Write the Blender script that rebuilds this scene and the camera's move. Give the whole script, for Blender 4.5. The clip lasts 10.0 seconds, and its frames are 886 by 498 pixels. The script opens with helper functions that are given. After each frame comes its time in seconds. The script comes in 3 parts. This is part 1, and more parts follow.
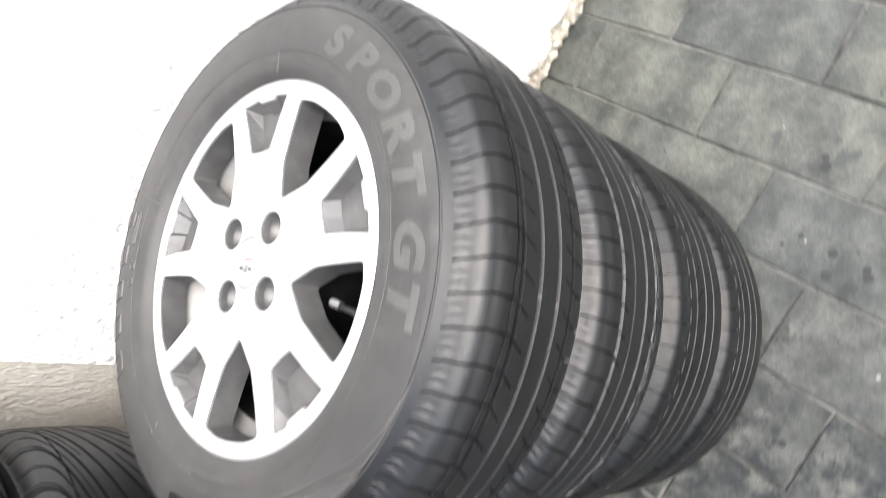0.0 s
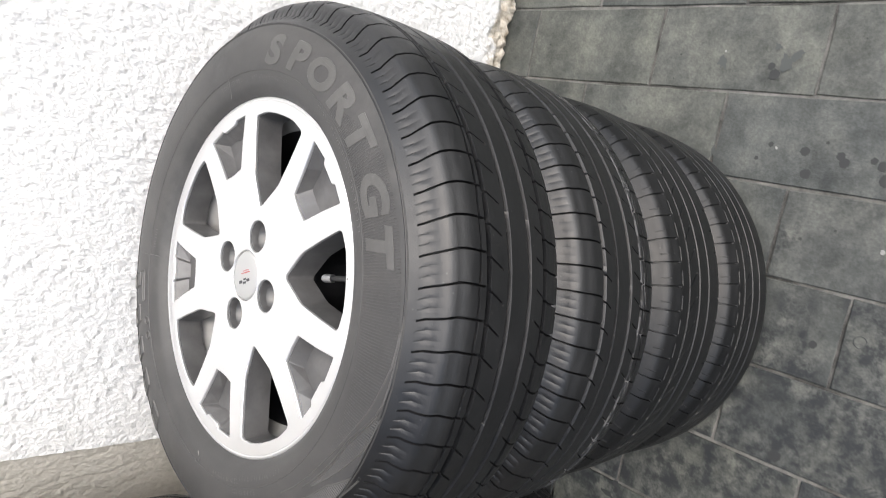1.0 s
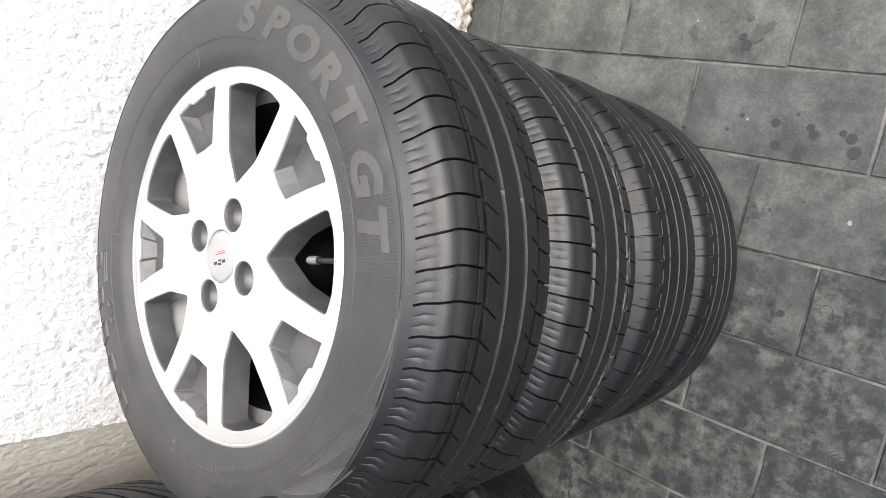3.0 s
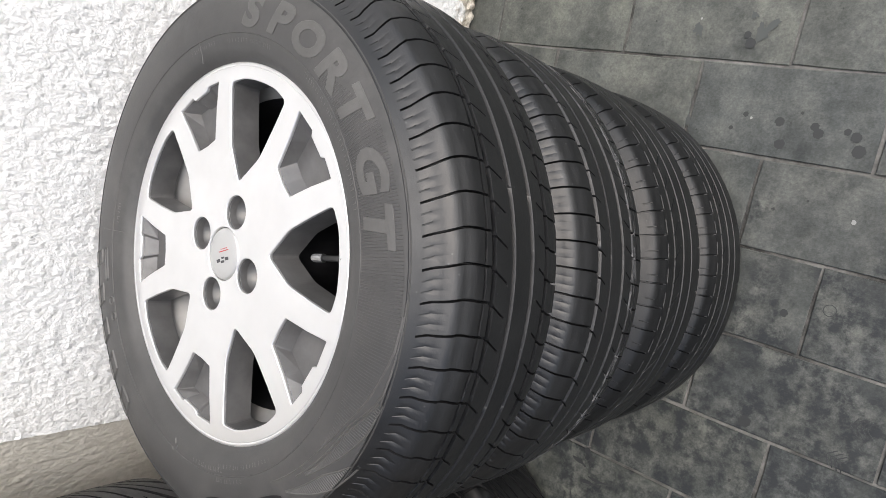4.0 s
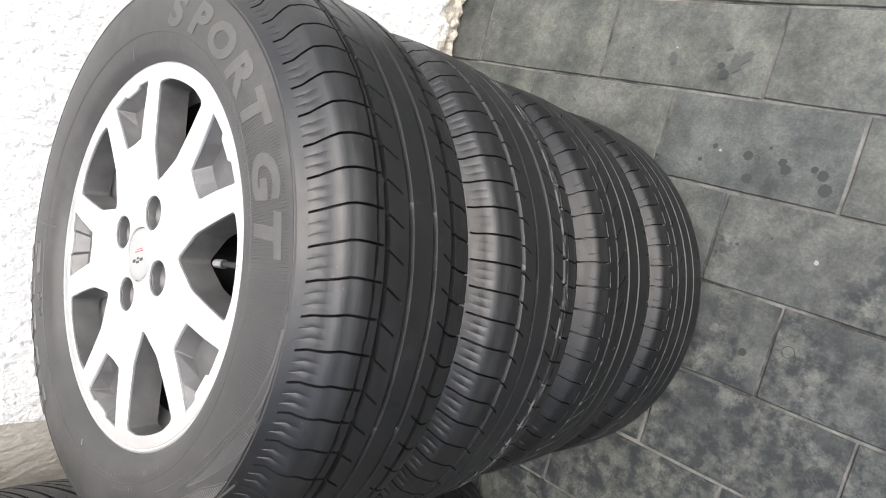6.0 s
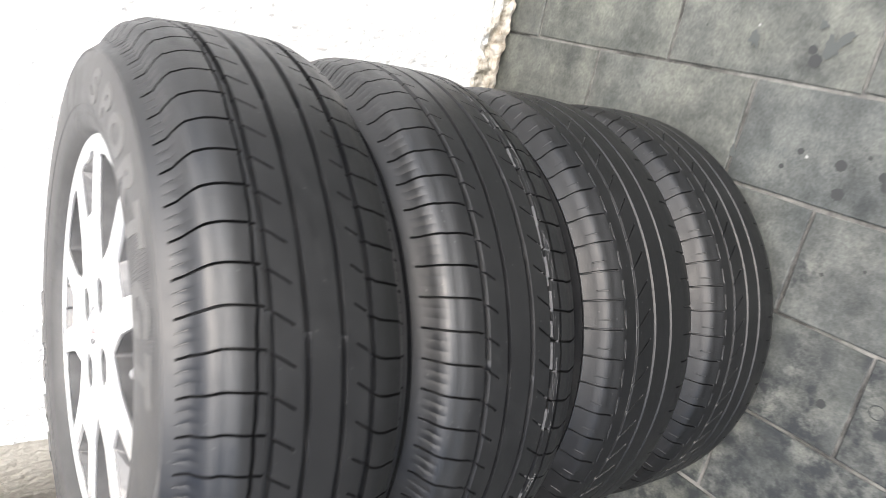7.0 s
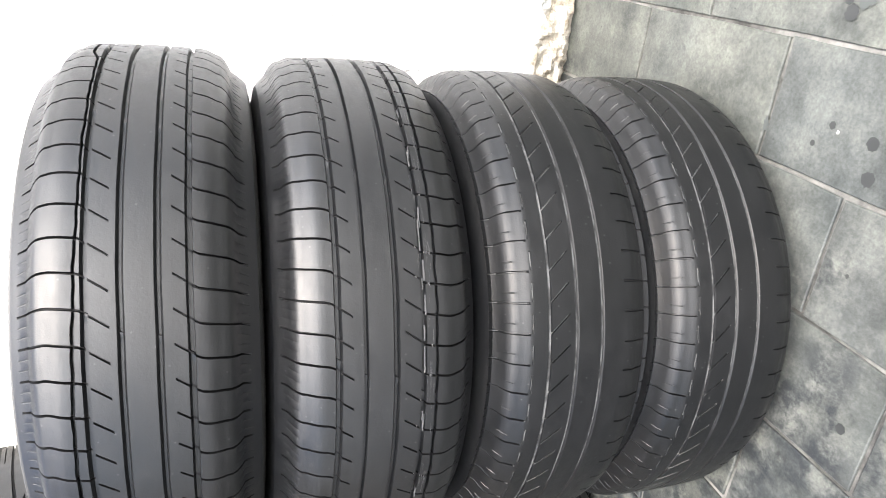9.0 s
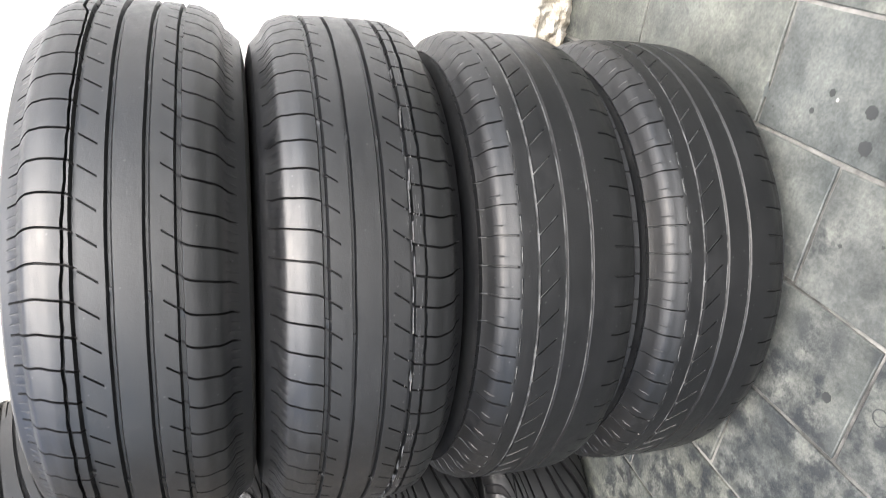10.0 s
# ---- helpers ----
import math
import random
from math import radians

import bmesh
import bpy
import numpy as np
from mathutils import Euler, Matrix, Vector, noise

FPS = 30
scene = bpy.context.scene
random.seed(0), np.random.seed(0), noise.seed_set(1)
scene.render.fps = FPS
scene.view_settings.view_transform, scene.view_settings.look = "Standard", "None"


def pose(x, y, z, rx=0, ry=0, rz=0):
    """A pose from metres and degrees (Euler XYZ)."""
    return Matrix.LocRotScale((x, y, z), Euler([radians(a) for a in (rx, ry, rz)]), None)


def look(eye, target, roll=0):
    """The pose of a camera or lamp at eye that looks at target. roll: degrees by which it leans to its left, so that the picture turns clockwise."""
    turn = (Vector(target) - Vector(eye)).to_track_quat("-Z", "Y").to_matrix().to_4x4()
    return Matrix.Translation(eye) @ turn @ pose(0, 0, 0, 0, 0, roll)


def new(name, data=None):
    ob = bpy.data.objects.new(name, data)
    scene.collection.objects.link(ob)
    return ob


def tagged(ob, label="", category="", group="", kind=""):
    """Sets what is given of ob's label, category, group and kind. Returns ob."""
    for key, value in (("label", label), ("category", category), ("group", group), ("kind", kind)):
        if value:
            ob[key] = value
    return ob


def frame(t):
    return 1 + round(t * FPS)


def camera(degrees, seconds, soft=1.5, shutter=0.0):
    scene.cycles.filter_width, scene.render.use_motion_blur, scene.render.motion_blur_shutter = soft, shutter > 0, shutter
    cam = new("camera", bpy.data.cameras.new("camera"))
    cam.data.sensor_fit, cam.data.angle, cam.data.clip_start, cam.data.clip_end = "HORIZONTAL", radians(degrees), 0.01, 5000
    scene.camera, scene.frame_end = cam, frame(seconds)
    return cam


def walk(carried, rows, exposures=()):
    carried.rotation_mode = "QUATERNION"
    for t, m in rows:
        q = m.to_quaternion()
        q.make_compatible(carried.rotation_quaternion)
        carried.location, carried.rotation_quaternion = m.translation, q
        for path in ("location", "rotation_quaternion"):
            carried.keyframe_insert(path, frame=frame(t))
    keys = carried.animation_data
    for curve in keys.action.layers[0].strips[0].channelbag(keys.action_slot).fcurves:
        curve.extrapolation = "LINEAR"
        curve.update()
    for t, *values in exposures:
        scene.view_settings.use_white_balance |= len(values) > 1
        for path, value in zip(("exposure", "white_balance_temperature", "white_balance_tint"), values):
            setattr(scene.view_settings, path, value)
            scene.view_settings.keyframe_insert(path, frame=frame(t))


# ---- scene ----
cam = camera(66.0, 10.0, soft=0.75, shutter=0.5)
PATH = [
    (0, (0.269, -0.599, 1.265), (-0.149, 0.656, -0.235), -75.7),
    (0.5, (0.196, -0.667, 1.263), (-0.236, 0.578, -0.241), -86.4),
    (1, (0.193, -0.695, 1.253), (-0.09, 0.663, -0.188), -85.6),
    (1.5, (0.201, -0.692, 1.221), (-0.095, 0.691, -0.192), -83.1),
    (2, (0.213, -0.707, 1.21), (-0.122, 0.639, -0.231), -85.1),
    (2.5, (0.199, -0.668, 1.26), (-0.142, 0.57, -0.273), -88.9),
    (4, (0.19, -0.639, 1.262), (-0.159, 0.585, -0.281), -89.1),
    (4.5, (0.193, -0.638, 1.258), (-0.15, 0.582, -0.289), -89.2),
    (5, (0.195, -0.64, 1.249), (-0.122, 0.585, -0.301), -88.1),
    (5.5, (0.197, -0.662, 1.218), (-0.101, 0.572, -0.327), -85.5),
    (5.7, (0.194, -0.683, 1.203), (-0.094, 0.555, -0.341), -84.4),
    (6.8, (0.349, -0.713, 1.05), (-0.19, 0.71, -0.248), -88.2),
    (7, (0.385, -0.693, 0.985), (-0.236, 0.761, -0.24), -90.8),
    (7.5, (0.415, -0.69, 0.799), (-0.403, 0.899, -0.098), -94.1),
    (8, (0.445, -0.718, 0.652), (-0.447, 0.96, 0.028), -91.7),
    (8.5, (0.45, -0.794, 0.68), (-0.429, 0.91, 0.109), -90.4),
    (9, (0.496, -0.828, 0.675), (-0.38, 0.861, 0.058), -92.0),
    (9.5, (0.5, -0.829, 0.655), (-0.41, 0.84, 0.034), -91.7),
    (10, (0.494, -0.834, 0.661), (-0.47, 0.812, 0.061), -91.9),
]
EXPOSURES = [(0.0, 1.12), (0.5, 0.26), (1.0, 0.44), (1.5, 0.24), (2.0, 0.3), (2.5, 0.7), (2.7, 0.7), (3.8, 0.26), (4.5, 0.26), (5.5, 0.46), (6.8, 1.07), (7.0, 1.15), (7.5, 1.94), (8.0, 2.16), (8.5, 2.16), (9.5, 1.74), (10.0, 1.78)]
walk(cam, [(t, look(eye, target, roll)) for t, eye, target, roll in PATH], EXPOSURES)

# ---- light: bright, thinly overcast sky ----
world = bpy.data.worlds.new("sky")
scene.world = world
world.use_nodes = True
wn = world.node_tree.nodes
sky = wn.new("ShaderNodeTexSky")
sky.sky_type, sky.sun_disc = "NISHITA", False
sky.sun_elevation, sky.sun_rotation = radians(53), radians(142)
sky.air_density, sky.dust_density = 1.0, 4.0
wn["Background"].inputs["Strength"].default_value = 0.15
haze = wn.new("ShaderNodeHueSaturation")
haze.inputs["Saturation"].default_value = 0.9
world.node_tree.links.new(sky.outputs[0], haze.inputs["Color"])
world.node_tree.links.new(haze.outputs[0], wn["Background"].inputs["Color"])
sun = new("sun", bpy.data.lights.new("sun", "SUN"))
sun.data.energy, sun.data.angle, sun.data.color = 2.45, radians(80), (1.0, 0.992, 0.978)
sun.matrix_world = look((1.18, -1.5, 2.53), (0, 0, 0))


# ---- materials ----
def material(name, colour, rough=0.6, metal=0.0, specular=0.5):
    m = bpy.data.materials.new(name)
    m.use_nodes = True
    b = m.node_tree.nodes["Principled BSDF"]
    b.inputs["Base Color"].default_value = (*colour, 1)
    b.inputs["Roughness"].default_value = rough
    b.inputs["Metallic"].default_value = metal
    b.inputs["Specular IOR Level"].default_value = specular
    return m, m.node_tree.nodes, m.node_tree.links, b


def noise_node(n, l, scale, detail=4.0, rough=0.6, stretch=None, shift=None):
    co = n.new("ShaderNodeTexCoord")
    out = co.outputs["Object"]
    if stretch or shift:
        mp = n.new("ShaderNodeMapping")
        mp.inputs["Scale"].default_value = stretch or (1, 1, 1)
        mp.inputs["Location"].default_value = shift or (0, 0, 0)
        l.new(out, mp.inputs["Vector"])
        out = mp.outputs[0]
    t = n.new("ShaderNodeTexNoise")
    t.inputs["Scale"].default_value, t.inputs["Detail"].default_value = scale, detail
    t.inputs["Roughness"].default_value = rough
    l.new(out, t.inputs["Vector"])
    return t.outputs["Fac"]


def ramp(n, l, source, stops):
    r = n.new("ShaderNodeValToRGB")
    e = r.color_ramp.elements
    while len(e) < len(stops):
        e.new(0.5)
    for k, (at, c) in zip(e, stops):
        k.position, k.color = at, (*c, 1) if len(c) == 3 else c
    l.new(source, r.inputs["Fac"])
    return r.outputs["Color"]


def mix(n, l, kind, factor, a, b):
    m = n.new("ShaderNodeMix")
    m.data_type, m.blend_type = "RGBA", kind
    for socket, v in ((m.inputs[0], factor), (m.inputs[6], a), (m.inputs[7], b)):
        if isinstance(v, bpy.types.NodeSocket):
            l.new(v, socket)
        else:
            socket.default_value = v if isinstance(v, float) else (*v, 1)
    return m.outputs[2]


def grey(v):
    return (v, v, v)


def bump(n, l, b, height, strength, distance):
    k = n.new("ShaderNodeBump")
    k.inputs["Strength"].default_value, k.inputs["Distance"].default_value = strength, distance
    l.new(height, k.inputs["Height"])
    l.new(k.outputs[0], b.inputs["Normal"])


def rubber(name, dark, light, rough_lo, rough_hi, gloss, specks=0.2):
    m, n, l, b = material(name, dark, 0.5, specular=gloss)
    broad = noise_node(n, l, 6.0, 6.0, 0.65)
    streak = noise_node(n, l, 40.0, 6.0, 0.7, (1, 1, 2.2), (3, 1, 2))
    fine = noise_node(n, l, 420.0, 3.0, 0.7)
    dust = mix(n, l, "MULTIPLY", 1.0, ramp(n, l, broad, [(0.38, grey(0.0)), (0.7, grey(1.0))]), ramp(n, l, streak, [(0.35, grey(0.15)), (0.65, grey(1.0))]))
    tone = mix(n, l, "MIX", dust, dark, light)
    spots = n.new("ShaderNodeTexVoronoi")
    spots.inputs["Scale"].default_value = 75.0
    co = n.new("ShaderNodeTexCoord")
    l.new(co.outputs["Object"], spots.inputs["Vector"])
    tone = mix(n, l, "MIX", ramp(n, l, spots.outputs["Distance"], [(0.05, grey(specks * 0.6)), (0.09, grey(0.0))]), tone, (0.3, 0.3, 0.29))
    l.new(tone, b.inputs["Base Color"])
    l.new(ramp(n, l, streak, [(0.3, grey(rough_lo)), (0.7, grey(rough_hi))]), b.inputs["Roughness"])
    height = n.new("ShaderNodeMath")
    height.operation = "MULTIPLY_ADD"
    l.new(streak, height.inputs[0])
    height.inputs[1].default_value = 2.0
    l.new(fine, height.inputs[2])
    bump(n, l, b, height.outputs[0], 0.22, 0.0006)
    return m


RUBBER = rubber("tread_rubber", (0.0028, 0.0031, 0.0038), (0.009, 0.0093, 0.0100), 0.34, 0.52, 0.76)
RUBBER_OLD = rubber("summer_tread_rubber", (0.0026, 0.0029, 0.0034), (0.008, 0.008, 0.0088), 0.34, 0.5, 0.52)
GROOVE = material("matte_groove_rubber", (0.006, 0.006, 0.0068), 0.6, specular=0.28)[0]
# dusty sidewall, lifted well above the tread to hold sky sheen in its colour
SIDE = rubber("skylit_sidewall_rubber", (0.046, 0.0450, 0.0438), (0.086, 0.083, 0.079), 0.42, 0.56, 0.5, 0.05)
# black rubber; on the stack's lower sidewalls it paints the shade between wheels
BLACK_SHADED = rubber("black_and_shaded_rubber", (0.007, 0.0072, 0.008), (0.022, 0.022, 0.021), 0.5, 0.68, 0.3)
LETTER = rubber("letter_rubber", (0.075, 0.073, 0.069), (0.13, 0.126, 0.12), 0.42, 0.5, 0.5, 0.05)
DUST, n_, l_, b_ = material("groove_dust", (0.2, 0.2, 0.19), 0.8)
l_.new(ramp(n_, l_, noise_node(n_, l_, 45.0), [(0.4, (0.03, 0.03, 0.03)), (0.58, (0.15, 0.15, 0.147))]), b_.inputs["Base Color"])

MACHINED, n_, l_, b_ = material("machined_alloy", (0.62, 0.62, 0.62), 0.38, 0.75)
rings = n_.new("ShaderNodeTexWave")
rings.wave_type, rings.rings_direction = "RINGS", "Z"
rings.inputs["Scale"].default_value, rings.inputs["Distortion"].default_value = 420.0, 1.5
co_ = n_.new("ShaderNodeTexCoord")
l_.new(co_.outputs["Object"], rings.inputs["Vector"])
l_.new(ramp(n_, l_, noise_node(n_, l_, 14.0, 5.0), [(0.3, grey(0.28)), (0.7, grey(0.4))]), b_.inputs["Roughness"])
l_.new(ramp(n_, l_, noise_node(n_, l_, 9.0, 4.0), [(0.3, (0.77, 0.767, 0.76)), (0.7, (0.86, 0.856, 0.85))]), b_.inputs["Base Color"])
bump(n_, l_, b_, rings.outputs["Fac"], 0.06, 0.0002)

GUN, n_, l_, b_ = material("grey_wheel_paint", (0.3, 0.3, 0.3), 0.38, 0.35)
l_.new(ramp(n_, l_, noise_node(n_, l_, 30.0, 5.0), [(0.3, (0.10, 0.099, 0.098)), (0.7, (0.165, 0.162, 0.160))]), b_.inputs["Base Color"])
# near-black metal: the shade deep inside the wheel is put into the colour
DARKMETAL, n_, l_, b_ = material("shaded_inner_metal", (0.03, 0.03, 0.032), 0.5, 0.3)
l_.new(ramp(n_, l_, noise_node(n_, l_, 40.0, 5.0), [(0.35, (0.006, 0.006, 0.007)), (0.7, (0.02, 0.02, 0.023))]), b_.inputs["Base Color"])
SEAT, n_, l_, b_ = material("grey_seat_paint", (0.4, 0.4, 0.4), 0.45, 0.2)
l_.new(ramp(n_, l_, noise_node(n_, l_, 25.0, 5.0), [(0.3, (0.34, 0.338, 0.33)), (0.7, (0.46, 0.457, 0.45))]), b_.inputs["Base Color"])
RECESS = material("dark_recess_paint", (0.13, 0.13, 0.128), 0.35, 0.4)[0]
CAP = material("satin_cap", (0.55, 0.55, 0.54), 0.4, 0.6)[0]
CAPDARK = material("dark_badge_ink", (0.05, 0.05, 0.055), 0.5)[0]
CAPRED = material("red_badge_ink", (0.45, 0.03, 0.03), 0.5)[0]
# mid-grey that stands in for glints on scuffed rubber
GLINT_SLIVER = material("glinting_torn_rubber", (0.12, 0.12, 0.123), 0.3)[0]
CHROME = material("valve_metal", (0.45, 0.45, 0.45), 0.3, 1.0)[0]
BLACKRUB = material("valve_rubber", (0.02, 0.02, 0.02), 0.5)[0]


def plaster(name, lo, hi, worn):
    m, n, l, b = material(name, hi, 0.85, specular=0.25)
    fine = noise_node(n, l, 420.0, 4.0, 0.7)
    mid = noise_node(n, l, 105.0, 4.0, 0.55, (1.1, 1.1, 0.8))
    base = ramp(n, l, mid, [(0.3, lo), (0.6, hi)])
    if worn:
        # the paint has flaked off along the foot of the wall and bares sandy mortar
        co = n.new("ShaderNodeTexCoord")
        sep = n.new("ShaderNodeSeparateXYZ")
        l.new(co.outputs["Object"], sep.inputs[0])
        add = n.new("ShaderNodeMath")
        add.operation = "MULTIPLY_ADD"
        l.new(noise_node(n, l, 16.0, 6.0, 0.7), add.inputs[0])
        add.inputs[1].default_value = 0.16
        l.new(sep.outputs["Z"], add.inputs[2])
        edge = ramp(n, l, add.outputs[0], [(0.145, grey(0.0)), (0.165, grey(1.0))])
        mortar = ramp(n, l, noise_node(n, l, 38.0, 8.0, 0.75), [(0.32, (0.24, 0.19, 0.13)), (0.5, (0.56, 0.51, 0.43)), (0.68, (0.74, 0.71, 0.65))])
        base = mix(n, l, "MIX", edge, mortar, base)
    l.new(base, b.inputs["Base Color"])
    both = n.new("ShaderNodeMath")
    both.operation = "MULTIPLY_ADD"
    l.new(mid, both.inputs[0])
    both.inputs[1].default_value = 8.0
    l.new(fine, both.inputs[2])
    bump(n, l, b, both.outputs[0], 0.45 if worn else 0.3, 0.0024)
    return m


WHITE = plaster("white_rough_plaster", (0.82, 0.82, 0.81), (0.87, 0.87, 0.86), True)
DULL = plaster("dull_plaster", (0.13, 0.12, 0.105), (0.18, 0.165, 0.145), False)
BEIGE = plaster("beige_rough_plaster", (0.58, 0.55, 0.485), (0.68, 0.65, 0.585), False)

SLATE, n_, l_, b_ = material("grey_green_slate", (0.14, 0.15, 0.14), 0.6)
info = n_.new("ShaderNodeObjectInfo")
world_co = n_.new("ShaderNodeNewGeometry")


def slate_noise(scale, detail, rough, seed):
    t = n_.new("ShaderNodeTexNoise")
    t.noise_dimensions = "4D"
    t.inputs["Scale"].default_value, t.inputs["Detail"].default_value, t.inputs["Roughness"].default_value = scale, detail, rough
    k = n_.new("ShaderNodeMath")
    k.operation = "MULTIPLY_ADD"
    l_.new(info.outputs["Random"], k.inputs[0])
    k.inputs[1].default_value, k.inputs[2].default_value = 3.0, seed
    l_.new(k.outputs[0], t.inputs["W"])
    l_.new(world_co.outputs["Position"], t.inputs["Vector"])
    return t.outputs["Fac"]


cloud = slate_noise(13.0, 9.0, 0.74, 0.0)
grime = slate_noise(30.0, 8.0, 0.72, 11.0)
patch = slate_noise(5.0, 4.0, 0.6, 23.0)
grain = slate_noise(230.0, 4.0, 0.7, 5.0)
tone = ramp(n_, l_, cloud, [(0.34, (0.043, 0.0465, 0.044)), (0.5, (0.086, 0.0905, 0.084)), (0.63, (0.135, 0.139, 0.127))])
tone = mix(n_, l_, "MULTIPLY", 1.0, tone, ramp(n_, l_, grain, [(0.3, grey(0.7)), (0.7, grey(1.2))]))
tone = mix(n_, l_, "MULTIPLY", 1.0, tone, ramp(n_, l_, info.outputs["Random"], [(0.0, (0.86, 0.88, 0.9)), (0.5, (1.0, 1.0, 1.0)), (1.0, (1.1, 1.1, 1.05))]))
tone = mix(n_, l_, "MULTIPLY", 1.0, tone, ramp(n_, l_, patch, [(0.32, (0.80, 0.83, 0.86)), (0.5, (1.0, 1.0, 1.0)), (0.68, (1.2, 1.19, 1.14))]))
scratch = n_.new("ShaderNodeTexNoise")
scratch.inputs["Scale"].default_value, scratch.inputs["Detail"].default_value = 9.0, 6.0
turn_ = n_.new("ShaderNodeMapping")
turn_.inputs["Rotation"].default_value, turn_.inputs["Scale"].default_value = (0, 0, 0.6), (26.0, 1.6, 1.0)
l_.new(world_co.outputs["Position"], turn_.inputs["Vector"])
l_.new(turn_.outputs[0], scratch.inputs["Vector"])
tone = mix(n_, l_, "MIX", ramp(n_, l_, scratch.outputs["Fac"], [(0.64, grey(0.0)), (0.78, grey(0.12))]), tone, (0.2, 0.21, 0.2))
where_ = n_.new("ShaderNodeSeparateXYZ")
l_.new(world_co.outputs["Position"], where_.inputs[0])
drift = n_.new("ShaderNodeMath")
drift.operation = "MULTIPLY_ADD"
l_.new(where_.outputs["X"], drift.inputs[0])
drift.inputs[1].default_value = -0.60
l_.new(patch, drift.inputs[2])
# patchy grime, thickest towards the neighbouring tyres to paint in the floor's shaded side
grime_shade = mix(n_, l_, "MULTIPLY", 1.0, ramp(n_, l_, grime, [(0.42, grey(0.0)), (0.57, grey(0.9))]), ramp(n_, l_, drift.outputs[0], [(0.33, grey(0.0)), (0.48, grey(1.0))]))
l_.new(mix(n_, l_, "MIX", grime_shade, tone, (0.020, 0.023, 0.026)), b_.inputs["Base Color"])
l_.new(ramp(n_, l_, cloud, [(0.3, grey(0.45)), (0.7, grey(0.66))]), b_.inputs["Roughness"])
b_.inputs["Specular IOR Level"].default_value = 0.35
both_ = n_.new("ShaderNodeMath")
both_.operation = "MULTIPLY_ADD"
l_.new(cloud, both_.inputs[0])
both_.inputs[1].default_value = 4.0
l_.new(grain, both_.inputs[2])
bump(n_, l_, b_, both_.outputs[0], 0.45, 0.0014)

GROUT, n_, l_, b_ = material("pale_grout", (0.4, 0.38, 0.34), 0.9)
l_.new(ramp(n_, l_, noise_node(n_, l_, 6.0, 6.0, 0.7), [(0.40, (0.04, 0.039, 0.036)), (0.52, (0.13, 0.127, 0.118)), (0.66, (0.25, 0.244, 0.227))]), b_.inputs["Base Color"])
bump(n_, l_, b_, noise_node(n_, l_, 300.0, 3.0), 0.5, 0.001)
STAIN = material("dark_oil_stain", (0.026, 0.028, 0.028), 0.55)[0]
DAMP = material("faded_stain", (0.058, 0.064, 0.061), 0.55)[0]
CHALK = material("pale_paint_speck", (0.28, 0.28, 0.27), 0.8)[0]
INK = material("dark_scuff", (0.03, 0.032, 0.034), 0.6)[0]
GROUND, n_, l_, b_ = material("concrete_yard", (0.2, 0.2, 0.19), 0.85)
l_.new(ramp(n_, l_, noise_node(n_, l_, 2.0, 8.0, 0.7), [(0.3, (0.16, 0.16, 0.157)), (0.7, (0.24, 0.239, 0.235))]), b_.inputs["Base Color"])


# ---- mesh helpers ----
def mesh_object(name, verts, faces, mats, parent=None, label="", smooth=False, slots=None):
    me = bpy.data.meshes.new(name)
    me.from_pydata([tuple(v) for v in verts], [], [tuple(f) for f in faces])
    for m in mats if isinstance(mats, (list, tuple)) else [mats]:
        me.materials.append(m)
    if slots is not None:
        me.polygons.foreach_set("material_index", slots)
    if smooth:
        me.polygons.foreach_set("use_smooth", [True] * len(me.polygons))
    me.update()
    ob = new(name, me)
    if parent:
        ob.parent = parent
    if label:
        tagged(ob, label)
    return ob


def part(name, bm, mat, parent, label="", smooth=False):
    me = bpy.data.meshes.new(name)
    bmesh.ops.recalc_face_normals(bm, faces=bm.faces)
    bm.to_mesh(me)
    bm.free()
    me.materials.append(mat)
    if smooth:
        me.polygons.foreach_set("use_smooth", [True] * len(me.polygons))
    ob = new(name, me)
    ob.parent = parent
    if label:
        tagged(ob, label)
    return ob


def lathe(profile, steps, closed=False):
    """A bmesh turned round z from (radius, z) pairs."""
    bm = bmesh.new()
    rings_ = []
    for k in range(steps):
        a = 2 * math.pi * k / steps
        rings_.append([bm.verts.new((r * math.cos(a), r * math.sin(a), z)) for r, z in profile])
    last = len(profile) if closed else len(profile) - 1
    for k in range(steps):
        p, q = rings_[k], rings_[(k + 1) % steps]
        for i in range(last):
            j = (i + 1) % len(profile)
            bm.faces.new((p[i], q[i], q[j], p[j]))
    return bm


def plate(loops, z_top, thick, edge):
    """A flat plate with holes: the first loop is its outline, the others are holes. Loops are lists of (x, y)."""
    cu = bpy.data.curves.new("plate", "CURVE")
    cu.dimensions, cu.fill_mode = "2D", "BOTH"
    cu.extrude, cu.bevel_depth, cu.bevel_resolution = thick / 2 - edge, edge, 1
    cu.offset = -edge
    for loop in loops:
        s = cu.splines.new("POLY")
        s.points.add(len(loop) - 1)
        for p, (x, y) in zip(s.points, loop):
            p.co = (x, y, 0, 1)
        s.use_cyclic_u = True
    ob = bpy.data.objects.new("plate", cu)
    scene.collection.objects.link(ob)
    bpy.context.view_layer.update()
    me = bpy.data.meshes.new_from_object(ob.evaluated_get(bpy.context.evaluated_depsgraph_get()))
    bpy.data.objects.remove(ob)
    bm = bmesh.new()
    bm.from_mesh(me)
    bmesh.ops.translate(bm, verts=bm.verts, vec=(0, 0, z_top - thick / 2))
    return bm


def polar(r, degrees):
    a = radians(degrees)
    return (r * math.cos(a), r * math.sin(a))


